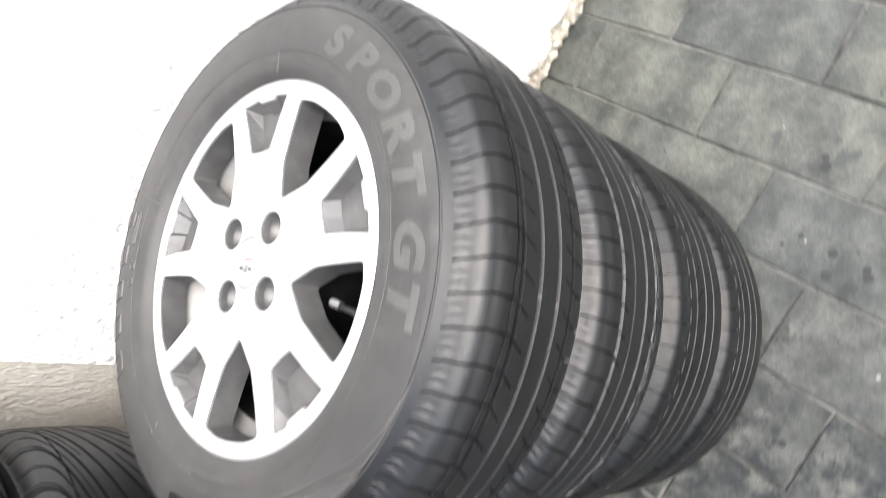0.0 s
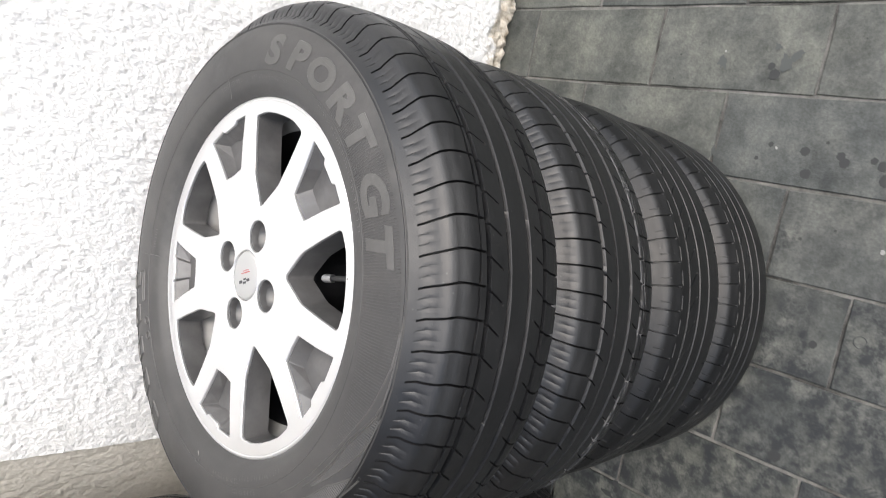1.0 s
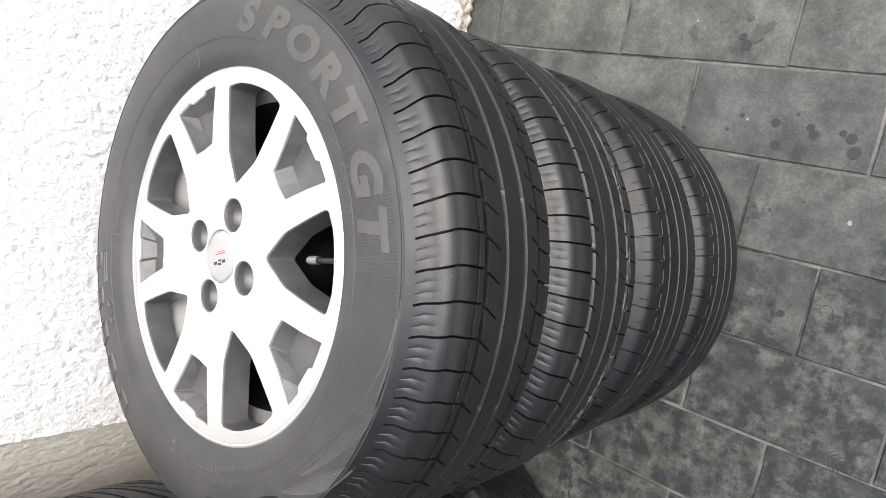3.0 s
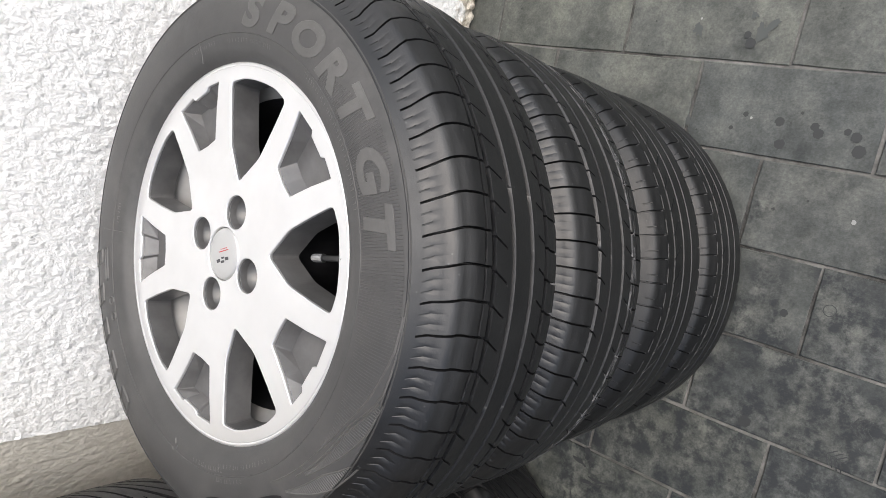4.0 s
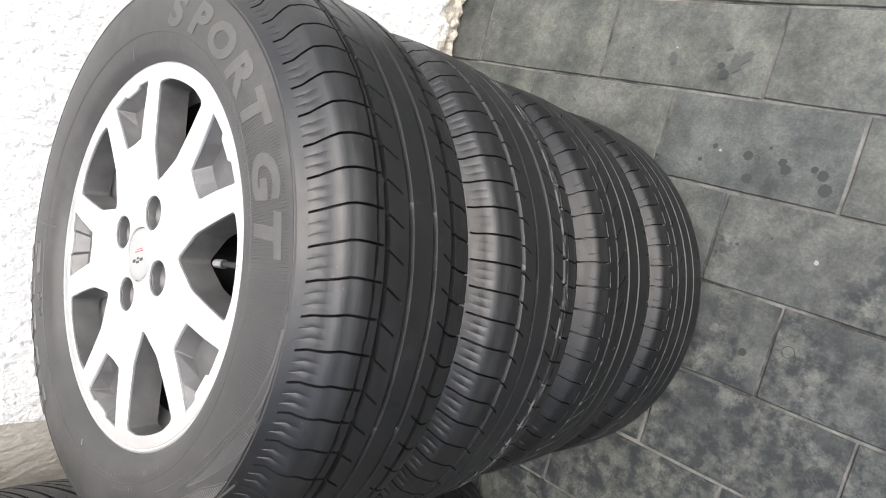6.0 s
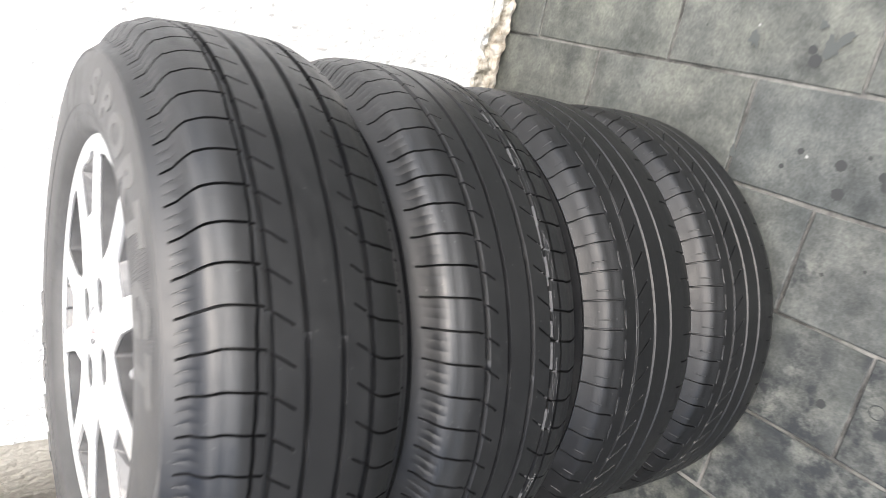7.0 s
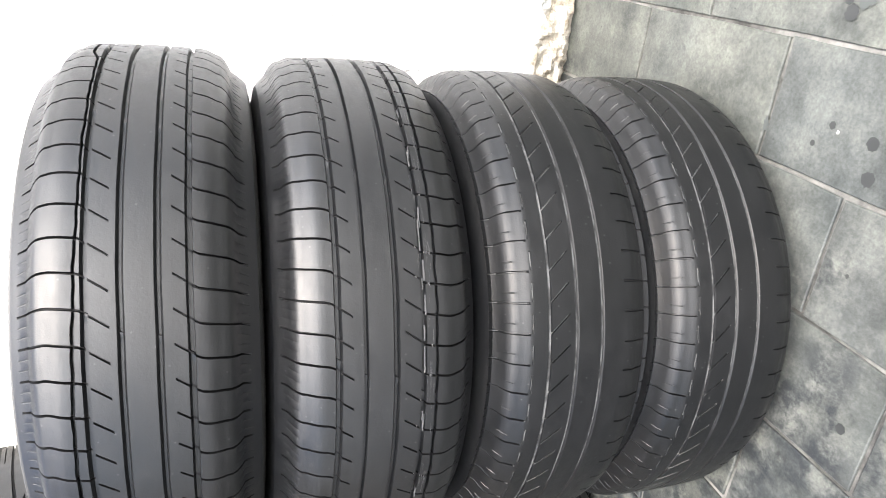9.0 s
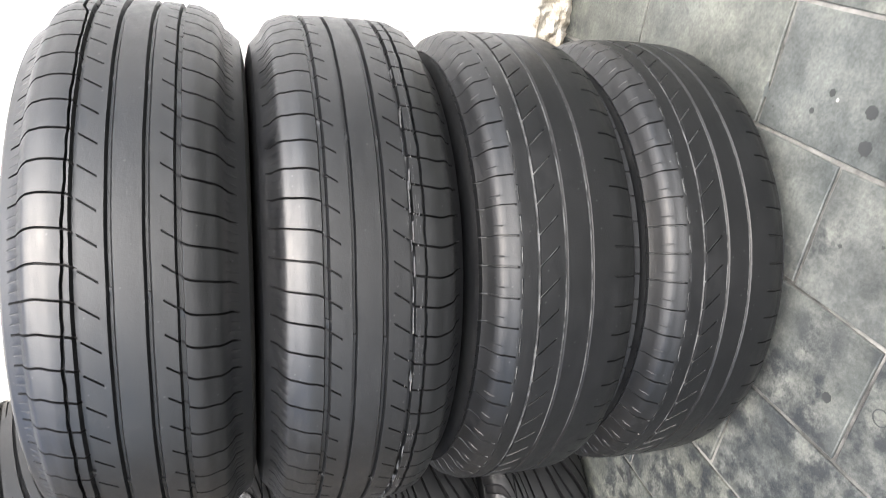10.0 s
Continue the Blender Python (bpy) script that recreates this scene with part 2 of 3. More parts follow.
def rounded(points, cut, steps=4):
    """The polygon with each corner rounded: the rounding starts at the distance cut from it."""
    out = []
    for i, p in enumerate(points):
        p, a, b = Vector(p), Vector(points[i - 1]), Vector(points[(i + 1) % len(points)])
        c = min(cut, (a - p).length * 0.45, (b - p).length * 0.45)
        s, e = p + (a - p).normalized() * c, p + (b - p).normalized() * c
        for k in range(steps + 1):
            t = k / steps
            out.append(tuple(s * (1 - t) ** 2 + p * 2 * t * (1 - t) + e * t * t))
    return out


# ---- tyres ----
def smooth_step(a, b, x):
    t = min(1, max(0, (x - a) / (b - a)))
    return t * t * (3 - 2 * t)


def tyre_mesh(name, spec, R=0.327, half=0.106, bead=0.207):
    """A tyre round z. spec: pitches, columns (fractions of a pitch), grooves (z, width, depth),
    cuts (z0, z1, fraction0, fraction1, depth), slope(z), and the slots' dust material flags."""
    k_ = spec.get("narrow", 1.0)
    tread = half * 0.79 * k_
    zs = set(np.linspace(-tread, tread, spec.get("rows", 34)).round(4))
    for z, w, d in spec["grooves"]:
        wall = min(0.0024, w * 0.33)
        zs |= {z - w / 2, z - w / 2 + wall, z, z + w / 2 - wall, z + w / 2}
    for z0, z1, *_ in spec["cuts"]:
        for z in (z0, z1):
            if abs(z) < tread:
                zs |= {z - 0.0005, z + 0.0005}
    zs = sorted(zs, reverse=True)
    keep = [zs[0]]
    for z in zs[1:]:
        if keep[-1] - z > 0.0003:
            keep.append(z)
    profile = []  # (z, r) from the top bead over the tread to the bottom bead
    up = [(half * 0.80, bead - 0.004), (half * 0.86, bead + 0.0015), (half * 0.935, bead + 0.007), (half * 0.965, bead + 0.014),
          (half * 0.985, bead + 0.024), (half * 0.985, bead + 0.0246), (half * 0.998, bead + 0.030), (half * 1.0, bead + 0.040),
          (half * 0.998, bead + 0.050), (half * 0.985, bead + 0.062), (half * 0.963, bead + 0.073), (half * 0.945, bead + 0.079), (half * 0.95, bead + 0.0805),
          (half * 0.928 * (1 + k_) / 2, R - 0.0325), (half * 0.905 * k_, R - 0.0265), (half * 0.875 * k_, R - 0.020), (half * 0.835 * k_, R - 0.0135)]

    def crown(z):
        q = abs(z) / tread
        return R - 0.0035 * q * q - 0.0055 * smooth_step(0.72, 1.0, q) ** 1.5

    profile += [(z, r, False) for z, r in up]
    profile += [(z, crown(z), True) for z in keep]
    profile += [(-z, r, False) for z, r in reversed(up)]
    pitches, cols = spec["pitches"], spec["columns"]
    step = 2 * math.pi / pitches
    # shear of the cuts along the width, in metres along the circumference
    zz = np.linspace(half, -half, 240)
    sl = np.array([spec["slope"](z) for z in zz])
    shift = np.concatenate([[0], np.cumsum((sl[1:] + sl[:-1]) / 2 * (half * 2 / 239))])
    frac = np.tile(np.array(cols), pitches)
    base = np.repeat(np.arange(pitches), len(cols)) + frac
    M, N = len(profile), len(base)
    V = np.zeros((M, N, 3))
    dusty = np.zeros((M, N), bool)
    wob = np.array([math.sin(b * 2.1) * 0.35 + math.sin(b * 0.77) * 0.65 for b in base])
    # wear bars in the grooves, ten round the tyre
    bars = np.mod(base * step + radians(23.2) + 0.008, 2 * math.pi / 10) < 0.016
    for i, (z, r, on_tread) in enumerate(profile):
        d = np.zeros(N)
        if on_tread:
            for gz, w, depth in spec["grooves"]:
                if abs(z - gz) < w / 2 - min(0.0024, w * 0.33) * 0.5:
                    d = np.maximum(d, np.where(bars, min(depth, 0.0036), depth))
                    if spec.get("dust"):
                        dusty[i] = True
        for z0, z1, f0, f1, depth, *pale in spec["cuts"]:
            if r > R - 0.03 and min(z0, z1) < z < max(z0, z1):
                hit = (frac > f0) & (frac < f1)
                d = np.where(hit, np.maximum(d, depth), d)
                if pale:
                    dusty[i] |= hit
        ang = base * step - np.interp(-z, -zz, shift) / R
        rr = r - d
        zc = z + 0.0004 * wob * on_tread
        if spec.get("tear") and on_tread:
            # the narrow tear beside the top groove wanders: it leaves the groove and runs off towards the shoulder
            z0, low, high = spec["tear"]
            weight = max(0.0, min((z - low) / (z0 - low), (high - z) / (high - z0)))
            deg = np.mod(np.degrees(ang) + 360, 360) - 360
            run = np.interp(deg, [-360, -140, -75, -40, -5, 0], [0.003, 0.004, 0.002, -0.0055, -0.0055, 0.003])
            zc = zc + min(1.0, weight) * (run + 0.0007 * np.sin(base * 5.3) * np.cos(base * 2.2))
        V[i, :, 0], V[i, :, 1], V[i, :, 2] = rr * np.cos(ang), rr * np.sin(ang), zc
    verts = V.reshape(-1, 3)
    I, J = np.meshgrid(np.arange(M - 1), np.arange(N), indexing="ij")
    a = I * N + J
    b = I * N + (J + 1) % N
    faces = np.stack([a, b, b + N, a + N], -1).reshape(-1, 4)[:, ::-1]
    D = dusty
    D2 = np.roll(D, -1, 1)
    slot = (D[:-1] & D2[:-1] & D[1:] & D2[1:]).astype(int) * 2
    if spec.get("matte"):
        slot = (D[:-1] | D2[:-1] | D[1:] | D2[1:]).astype(int) * 2
    first = len(up)
    slot[: first - 6][slot[: first - 6] == 0] = 1
    low = M - first + (-1 if spec.get("dust") else 5)
    slot[low:][slot[low:] == 0] = 1
    me = bpy.data.meshes.new(name)
    me.from_pydata(verts.tolist(), [], faces.tolist())
    for m in spec["mats"]:
        me.materials.append(m)
    me.polygons.foreach_set("material_index", slot.reshape(-1).astype(np.int32))
    me.update()
    bm = bmesh.new()
    bm.from_mesh(me)
    for f in bm.faces:
        f.smooth = True
    for e in bm.edges:
        if len(e.link_faces) == 2 and e.link_faces[0].normal.angle(e.link_faces[1].normal, 0) > 0.6:
            e.smooth = False
    bm.to_mesh(me)
    bm.free()
    return me


COLUMNS = (0.0, 0.02, 0.06, 0.08, 0.2, 0.345, 0.36, 0.385, 0.4, 0.53, 0.665, 0.68, 0.705, 0.72, 0.86)


def slope_sport(z):
    z += 0.005
    ribs = 0.12 + 0.55 * (smooth_step(0.010, 0.02, abs(z)) - smooth_step(0.043, 0.052, abs(z)))
    return ribs - 0.45 * smooth_step(0.068, 0.085, z) + 0.15 * smooth_step(0.07, 0.086, -z)


SPORT = dict(
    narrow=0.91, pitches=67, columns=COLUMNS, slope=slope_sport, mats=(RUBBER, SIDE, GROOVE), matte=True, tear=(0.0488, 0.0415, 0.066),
    grooves=((0.0385, 0.0070, 0.0055), (0.0108, 0.0066, 0.0055), (-0.0195, 0.0066, 0.0055), (-0.0455, 0.0072, 0.0055), (0.0488, 0.0032, 0.006)),
    cuts=((0.0385, 0.099, 0.01, 0.07, 0.006, 1),
          (0.02, 0.036, 0.01, 0.07, 0.003, 1),
          (-0.046, -0.0315, 0.01, 0.07, 0.003, 1),
          (-0.099, -0.047, 0.01, 0.07, 0.006, 1),
          (0.0860, 0.0905, 0.35, 0.395, 0.0009),
          (0.0860, 0.0905, 0.67, 0.71, 0.0009),
          (-0.0905, -0.0860, 0.35, 0.395, 0.0009),
          (-0.0905, -0.0860, 0.67, 0.71, 0.0009)))


def slope_summer(z):
    return 0.05 - 1.0 * (smooth_step(0.014, 0.018, z) - smooth_step(0.038, 0.042, z))


# sidewalls darkened by material for the shade under the wheel above
SUMMER = dict(
    narrow=0.94, pitches=60, columns=COLUMNS, slope=slope_summer, mats=(RUBBER_OLD, BLACK_SHADED, DUST), dust=True,
    grooves=((0.0405, 0.0046, 0.0022), (0.0095, 0.0046, 0.0022), (-0.0215, 0.0046, 0.0022)),
    cuts=((0.0625, 0.1, 0.01, 0.07, 0.003), (0.0582, 0.0602, 0.1, 0.7, 0.0014, 1), (0.018, 0.0395, 0.01, 0.07, 0.002, 1), (-0.1, -0.05, 0.01, 0.07, 0.002),
          (0.077, 0.084, 0.35, 0.395, 0.0015), (0.094, 0.1, 0.67, 0.71, 0.0014)))


def slope_arrow(z):
    return 0.3 + 4.2 * smooth_step(0.088, 0.05, z) - 2.6 * smooth_step(0.03, -0.06, z)


ARROW = dict(
    pitches=21, columns=(0.0, 0.03, 0.17, 0.2, 0.3, 0.4, 0.5, 0.52, 0.585, 0.605, 0.7, 0.8, 0.9), slope=slope_arrow, mats=(RUBBER, BLACK_SHADED, GROOVE), matte=True, rows=40,
    grooves=((0.056, 0.003, 0.003),),
    cuts=((-0.109, 0.109, 0.01, 0.19, 0.006, 1), (0.03, 0.104, 0.51, 0.595, 0.004, 1), (-0.104, -0.02, 0.51, 0.595, 0.004, 1)))

TOP_HALF = 0.1095
SPORT_MESH = tyre_mesh("sport_tyre", dict(SPORT, narrow=0.88), half=TOP_HALF)
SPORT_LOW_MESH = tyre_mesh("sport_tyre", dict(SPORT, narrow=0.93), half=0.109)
# same tyre as the top one, its sidewall coloured dark for gap shade
SPORT_LOW_MESH.materials[1] = BLACK_SHADED
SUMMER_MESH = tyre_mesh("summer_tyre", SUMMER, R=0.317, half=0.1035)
ARROW_MESH = tyre_mesh("arrow_tyre", ARROW, R=0.32, half=0.112, bead=0.205)


# ---- alloy wheel ----
WINDOW_AT, LUG_AT = -1.5, -9.5


def circle(r, n, x=0, y=0):
    return [(x + r * math.cos(2 * math.pi * k / n), y + r * math.sin(2 * math.pi * k / n)) for k in range(n)]


def window_loop(k, grow=1.0):
    c = WINDOW_AT + 72 * k
    pts = [polar(0.0820, c)]
    pts += [polar(0.118, c - 13.2), polar(0.155, c - 15.0), polar(0.187, c - 15.6)]
    pts += [polar(0.1905, c + a) for a in (-9, -3, 3, 9)]
    pts += [polar(0.187, c + 15.6), polar(0.155, c + 15.0), polar(0.118, c + 13.2)]
    mid = Vector(polar(0.15, c))
    return rounded([tuple(mid + (Vector(p) - mid) * grow) for p in pts], 0.006)


def pocket_loop(k):
    c = WINDOW_AT + 36 + 72 * k
    pts = [polar(0.1285, c - 8.1), polar(0.162, c - 10.6), polar(0.1915, c - 12.6), polar(0.1915, c - 6.0), polar(0.187, c - 5.0), polar(0.187, c + 3.0),
           polar(0.1915, c + 4.0), polar(0.1915, c + 12.6), polar(0.162, c + 10.6), polar(0.1285, c + 8.1), polar(0.126, c)]
    return rounded(pts, 0.0012, 2)


def pocket_foot(c):
    """The small sunken floor of a pocket: one point for each point of the pocket's outline."""
    inner, outer = Vector(polar(0.137, c)), Vector(polar(0.181, c))
    across = Vector(polar(1, c + 90))
    out = []
    for p in pocket_loop(0):
        # the outline of the first pocket tells how far along and across each point lies
        a = math.degrees(math.atan2(p[1], p[0])) - (WINDOW_AT + 36)
        t = (math.hypot(*p) - 0.126) / (0.1915 - 0.126)
        q = inner.lerp(outer, t) + across * (a / 12.6) * 0.029
        out.append(tuple(q))
    return out


def loft(upper, lower, z_upper, z_lower, closed):
    """A sloping band between two loops of as many points; closed: with a floor."""
    bm = bmesh.new()
    u = [bm.verts.new((x, y, z_upper)) for x, y in upper]
    v = [bm.verts.new((x, y, z_lower)) for x, y in lower]
    for i in range(len(u)):
        j = (i + 1) % len(u)
        bm.faces.new((u[i], u[j], v[j], v[i]))
    if closed:
        bm.faces.new(v)
    return bm


def lug_loops(r):
    return [circle(r, 28, *polar(0.0503, LUG_AT + 90 * k)) for k in range(4)]


def wheel_rim(parent, top):
    """The alloy rim; top: the height of its face in the wheel."""
    windows = [window_loop(k) for k in range(5)]
    part("spoke_face", plate([circle(0.2042, 120)] + windows + [pocket_loop(k) for k in range(5)] + lug_loops(0.0184) + [circle(0.0295, 48)], top, 0.004, 0.0009), MACHINED, parent, "bright machined spoke face")
    part("spoke_body", plate([circle(0.1985, 96)] + windows + [pocket_loop(k) for k in range(5)] + lug_loops(0.0180), top - 0.004, 0.027, 0.0003), GUN, parent, "grey painted spoke sides")
    for k in range(5):
        c = WINDOW_AT + 36 + 72 * k
        part("pocket_floor", loft(pocket_loop(k), pocket_foot(c), top - 0.0035, top - 0.0185, True), GUN, parent)
        part("window_side", loft(window_loop(k), window_loop(k, 0.94), top - 0.004, top - 0.034, False), GUN, parent, "grey sloping side of the spokes")
    lip = [(0.1978, top - 0.030), (0.1978, top - 0.0042), (0.2028, top - 0.0042), (0.2034, top - 0.0006), (0.2052, top + 0.0002), (0.2075, top - 0.0002), (0.2092, top - 0.002), (0.2092, top - 0.006), (0.205, top - 0.012)]
    part("rim_lip", lathe(lip, 128), MACHINED, parent, smooth=True)
    seat = [(0.1978, top - 0.030), (0.1972, top - 0.036), (0.194, top - 0.044), (0.188, top - 0.052), (0.180, top - 0.060)]
    part("rim_seat", lathe(seat, 96), SEAT, parent, "grey inner seat", smooth=True)
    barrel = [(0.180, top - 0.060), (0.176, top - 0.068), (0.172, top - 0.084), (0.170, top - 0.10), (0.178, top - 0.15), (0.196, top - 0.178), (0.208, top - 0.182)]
    part("rim_barrel", lathe(barrel, 96), DARKMETAL, parent, "inner barrel with the shade inside the wheel in its dark colour", smooth=True)
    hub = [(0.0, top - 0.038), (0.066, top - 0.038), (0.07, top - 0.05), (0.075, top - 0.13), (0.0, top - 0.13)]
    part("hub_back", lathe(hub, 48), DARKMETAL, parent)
    # added dark sheet closing the barrel, so the windows look black with shade
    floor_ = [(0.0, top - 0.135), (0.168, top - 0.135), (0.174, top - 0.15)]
    part("shade_disc", lathe(floor_, 64), DARKMETAL, parent)
    for k in range(4):
        x, y = polar(0.0503, LUG_AT + 90 * k)
        bm = lathe([(0.0, -0.03), (0.0125, -0.03), (0.0135, -0.022), (0.0176, -0.0215), (0.0185, -0.0015)], 28)
        bmesh.ops.translate(bm, verts=bm.verts, vec=(x, y, top))
        part("bolt_recess", bm, RECESS, parent, smooth=True)
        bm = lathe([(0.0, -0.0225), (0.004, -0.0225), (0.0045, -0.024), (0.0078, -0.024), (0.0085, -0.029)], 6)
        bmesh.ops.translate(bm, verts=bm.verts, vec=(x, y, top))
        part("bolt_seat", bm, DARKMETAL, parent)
    cap = part("centre_cap", lathe([(0.0, top + 0.0012), (0.018, top + 0.0008), (0.0255, top - 0.0002), (0.0285, top - 0.0016), (0.0292, top - 0.0045)], 48), CAP, parent, "round satin silver centre cap", smooth=True)
    # badge: plain slanted bars
    for name, x, y, w, h, m in (("badge_bar", 0.0065, 0.0075, 0.0022, 0.0062, CAPDARK), ("badge_bar", 0.0085, -0.0005, 0.0018, 0.0064, CAPDARK), ("badge_bar", 0.0065, -0.0085, 0.0024, 0.0066, CAPDARK),
                                ("badge_bar", 0.0045, 0.0005, 0.0014, 0.0056, CAPDARK), ("badge_stripe", -0.0028, 0.003, 0.0007, 0.018, CAPRED), ("badge_stripe", -0.0052, 0.004, 0.0005, 0.012, CAPRED)):
        bm = bmesh.new()
        bmesh.ops.create_cube(bm, size=1, matrix=Matrix.Translation((0, 0, top + 0.0009)) @ pose(0, 0, 0, 0, 0, -62) @ pose(y, -x, 0) @ Matrix.Diagonal((h * 1.0, w * 1.5, 0.0008, 1)))
        part(name, bm, m, cap)
    # valve
    stem = part("valve_stem", lathe([(0.0, 0.0), (0.0052, 0.0), (0.0045, 0.006), (0.003, 0.009), (0.0028, 0.034), (0.0, 0.034)], 16), BLACKRUB, parent, smooth=True)
    stem.matrix_local = pose(*polar(0.1935, -73), top - 0.005) @ pose(0, 0, 0, 0, 0, -73) @ pose(0, 0, 0, 0, -90, 0)
    bm = lathe([(0.0, 0.030), (0.0043, 0.030), (0.0043, 0.043), (0.0034, 0.0455), (0.0, 0.0455)], 12)
    part("valve_cap", bm, CHROME, stem, "knurled metal valve cap")


def glyphs(text, size, bold):
    """Each letter's mesh and its advance, from the built-in font."""
    out = []
    for ch in text:
        cu = bpy.data.curves.new("letter", "FONT")
        cu.body, cu.size, cu.extrude, cu.offset, cu.shear = ch, size, 0.0003, bold, 0.18
        cu.bevel_depth, cu.bevel_resolution, cu.resolution_u = 0.0003, 1, 4
        cu.align_x = "CENTER"
        ob = bpy.data.objects.new("letter", cu)
        scene.collection.objects.link(ob)
        bpy.context.view_layer.update()
        out.append(bpy.data.meshes.new_from_object(ob.evaluated_get(bpy.context.evaluated_depsgraph_get())))
        bpy.data.objects.remove(ob)
    return out


def side_height(r, half, R=0.327, bead=0.207, k=0.88):
    """The height of the upper sidewall at the radius r."""
    rs = (bead + 0.014, bead + 0.024, bead + 0.030, bead + 0.040, bead + 0.050, bead + 0.062, bead + 0.073, bead + 0.0805, R - 0.0325, R - 0.0265, R - 0.020)
    hs = (0.965, 0.985, 0.998, 1.0, 0.998, 0.985, 0.963, 0.948, 0.928 * (1 + k) / 2, 0.905 * k, 0.875 * k)
    return half * float(np.interp(r, rs, hs))


def ridge(bm, points, width, height, half):
    """A fine raised line on the sidewall along (angle, radius) points."""
    rows = []
    ps = [Vector(polar(r, a)) for a, r in points]
    for k, p in enumerate(ps):
        d = (ps[min(k + 1, len(ps) - 1)] - ps[max(k - 1, 0)]).normalized()
        side = Vector((-d.y, d.x)) * width / 2
        rows.append([bm.verts.new((q.x, q.y, side_height(q.length, half) + h)) for q, h in ((p - side, -0.0002), (p, height), (p + side, -0.0002))])
    for p, q in zip(rows, rows[1:]):
        for i in range(2):
            bm.faces.new((p[i], q[i], q[i + 1], p[i + 1]))


def hatch(bm, a0, a1, step, inner, outer, half, height=0.00035):
    """Radial hatching between two curves r(angle), each given as (angle, radius) pairs with falling angles."""
    for a in np.arange(a0, a1, -step):
        r0, r1 = (float(np.interp(-a, [-x for x, _ in c], [y for _, y in c])) for c in (inner, outer))
        if r1 - r0 > 0.0015:
            ridge(bm, [(a, r0 + (r1 - r0) * k / 5) for k in range(6)], 0.0013, height, half)


def curve_points(pairs, n=14):
    a = np.linspace(pairs[0][0], pairs[-1][0], n)
    return [(x, float(np.interp(-x, [-p for p, _ in pairs], [q for _, q in pairs]))) for x in a]


PANEL_FROM, PANEL_TO = -163.0, -133.0


def sidewall_marks(tyre, half):
    """Raised writing and ornament on the upper sidewall."""
    at = (2.0, -9.0, -20.0, -31.0, -41.0, -55.0, -65.5)
    for mesh, a in zip(glyphs("SPORTGT", 0.043, 0.0019), at):
        bm = bmesh.new()
        bm.from_mesh(mesh)
        for k in range(1, 10):
            bmesh.ops.bisect_plane(bm, geom=bm.verts[:] + bm.edges[:] + bm.faces[:], plane_co=(0, 0.0038 * k, 0), plane_no=(0, 1, 0))
        bmesh.ops.transform(bm, verts=bm.verts, matrix=pose(*polar(0.2430, a), 0) @ pose(0, 0, 0, 0, 0, a - 90) @ Matrix.Diagonal((1.36, 1.0, 1.0, 1)))
        for v in bm.verts:
            v.co.z += side_height(v.co.xy.length, half)
        part("letter", bm, LETTER, tyre, "raised rubber letter")
    line = [(-82, 0.286), (-88, 0.284), (-98, 0.274), (-107, 0.262), (-117, 0.254), (-135, 0.248)]
    leaf = ([(-98, 0.284), (-107, 0.268), (-123, 0.260)], [(-98, 0.288), (-105, 0.285), (-114, 0.273), (-123, 0.2615)])
    tail = ([(-112, 0.288), (-119, 0.272), (-131, 0.262)], [(-112, 0.292), (-119, 0.288), (-124, 0.279), (-131, 0.263)])
    bm = bmesh.new()
    hatch(bm, -30, -121, 0.62, [(-30, 0.2375), (-80, 0.2375), (-100, 0.246), (-111, 0.253), (-118, 0.2535), (-121, 0.2535)], [(-30, 0.247), (-48, 0.278), (-82, 0.284), (-88, 0.282), (-98, 0.272), (-117, 0.253), (-121, 0.252)], half, 0.0003)
    hatch(bm, -99, -123, 0.55, *leaf, half)
    hatch(bm, -113, -131, 0.55, *tail, half)
    tagged(part("hatching", bm, SIDE, tyre, "fine raised hatching beside the letters"), kind="stuff")
    for pairs in (line, *leaf, *tail, [(-79, 0.288), (-90, 0.2865), (-97, 0.2845), (-106, 0.266), (-126, 0.256)]):
        bm = bmesh.new()
        ridge(bm, curve_points(pairs, 18), 0.0020, 0.0008, half)
        part("swoosh_line", bm, LETTER, tyre)
    bm = bmesh.new()
    ridge(bm, [(-30 + 2 * k, 0.2352) for k in range(181)], 0.0012, 0.0004, half)
    part("sidewall_ring", bm, SIDE, tyre)
    bm = bmesh.new()
    ridge(bm, [(-30 + 2 * k, 0.2885) for k in range(181)], 0.0016, 0.0009, half)
    part("sidewall_ring", bm, SIDE, tyre)
    # unreadable small writing: plain bars
    random.seed(4)
    for a0, a1, r in ((-8, 12, 0.2255), (-62, -24, 0.2275), (18, 30, 0.226), (92, 99, 0.225), (-158, -134, 0.224), (-158, -146, 0.238), (190, 204, 0.228)):
        a = a0
        while a < a1:
            w = random.uniform(0.7, 1.5)
            bm = bmesh.new()
            ridge(bm, [(a, r), (a, r + 0.0042)], 0.0020, 0.00025, half)
            if random.random() < 0.6:
                ridge(bm, [(a, r + 0.004), (a + 0.5, r + 0.004)], 0.001, 0.00025, half)
            part("small_writing", bm, LETTER, tyre)
            a += w * 1.1
    # an oblong, two rings and a lozenge
    bm = bmesh.new()
    ridge(bm, [(107, 0.2455), (106.3, 0.248), (107, 0.2515)] + [(107 + k, 0.2515) for k in range(1, 10)] + [(116.5, 0.2485), (116, 0.2455)] + [(116 - k, 0.2455) for k in range(1, 10)], 0.0017, 0.0014, half)
    part("oblong_mark", bm, LETTER, tyre)
    for a in (123.0, 128.0):
        bm = bmesh.new()
        c = Vector(polar(0.241, a))
        ring = [c + Vector(polar(0.005, 30 * k)) for k in range(13)]
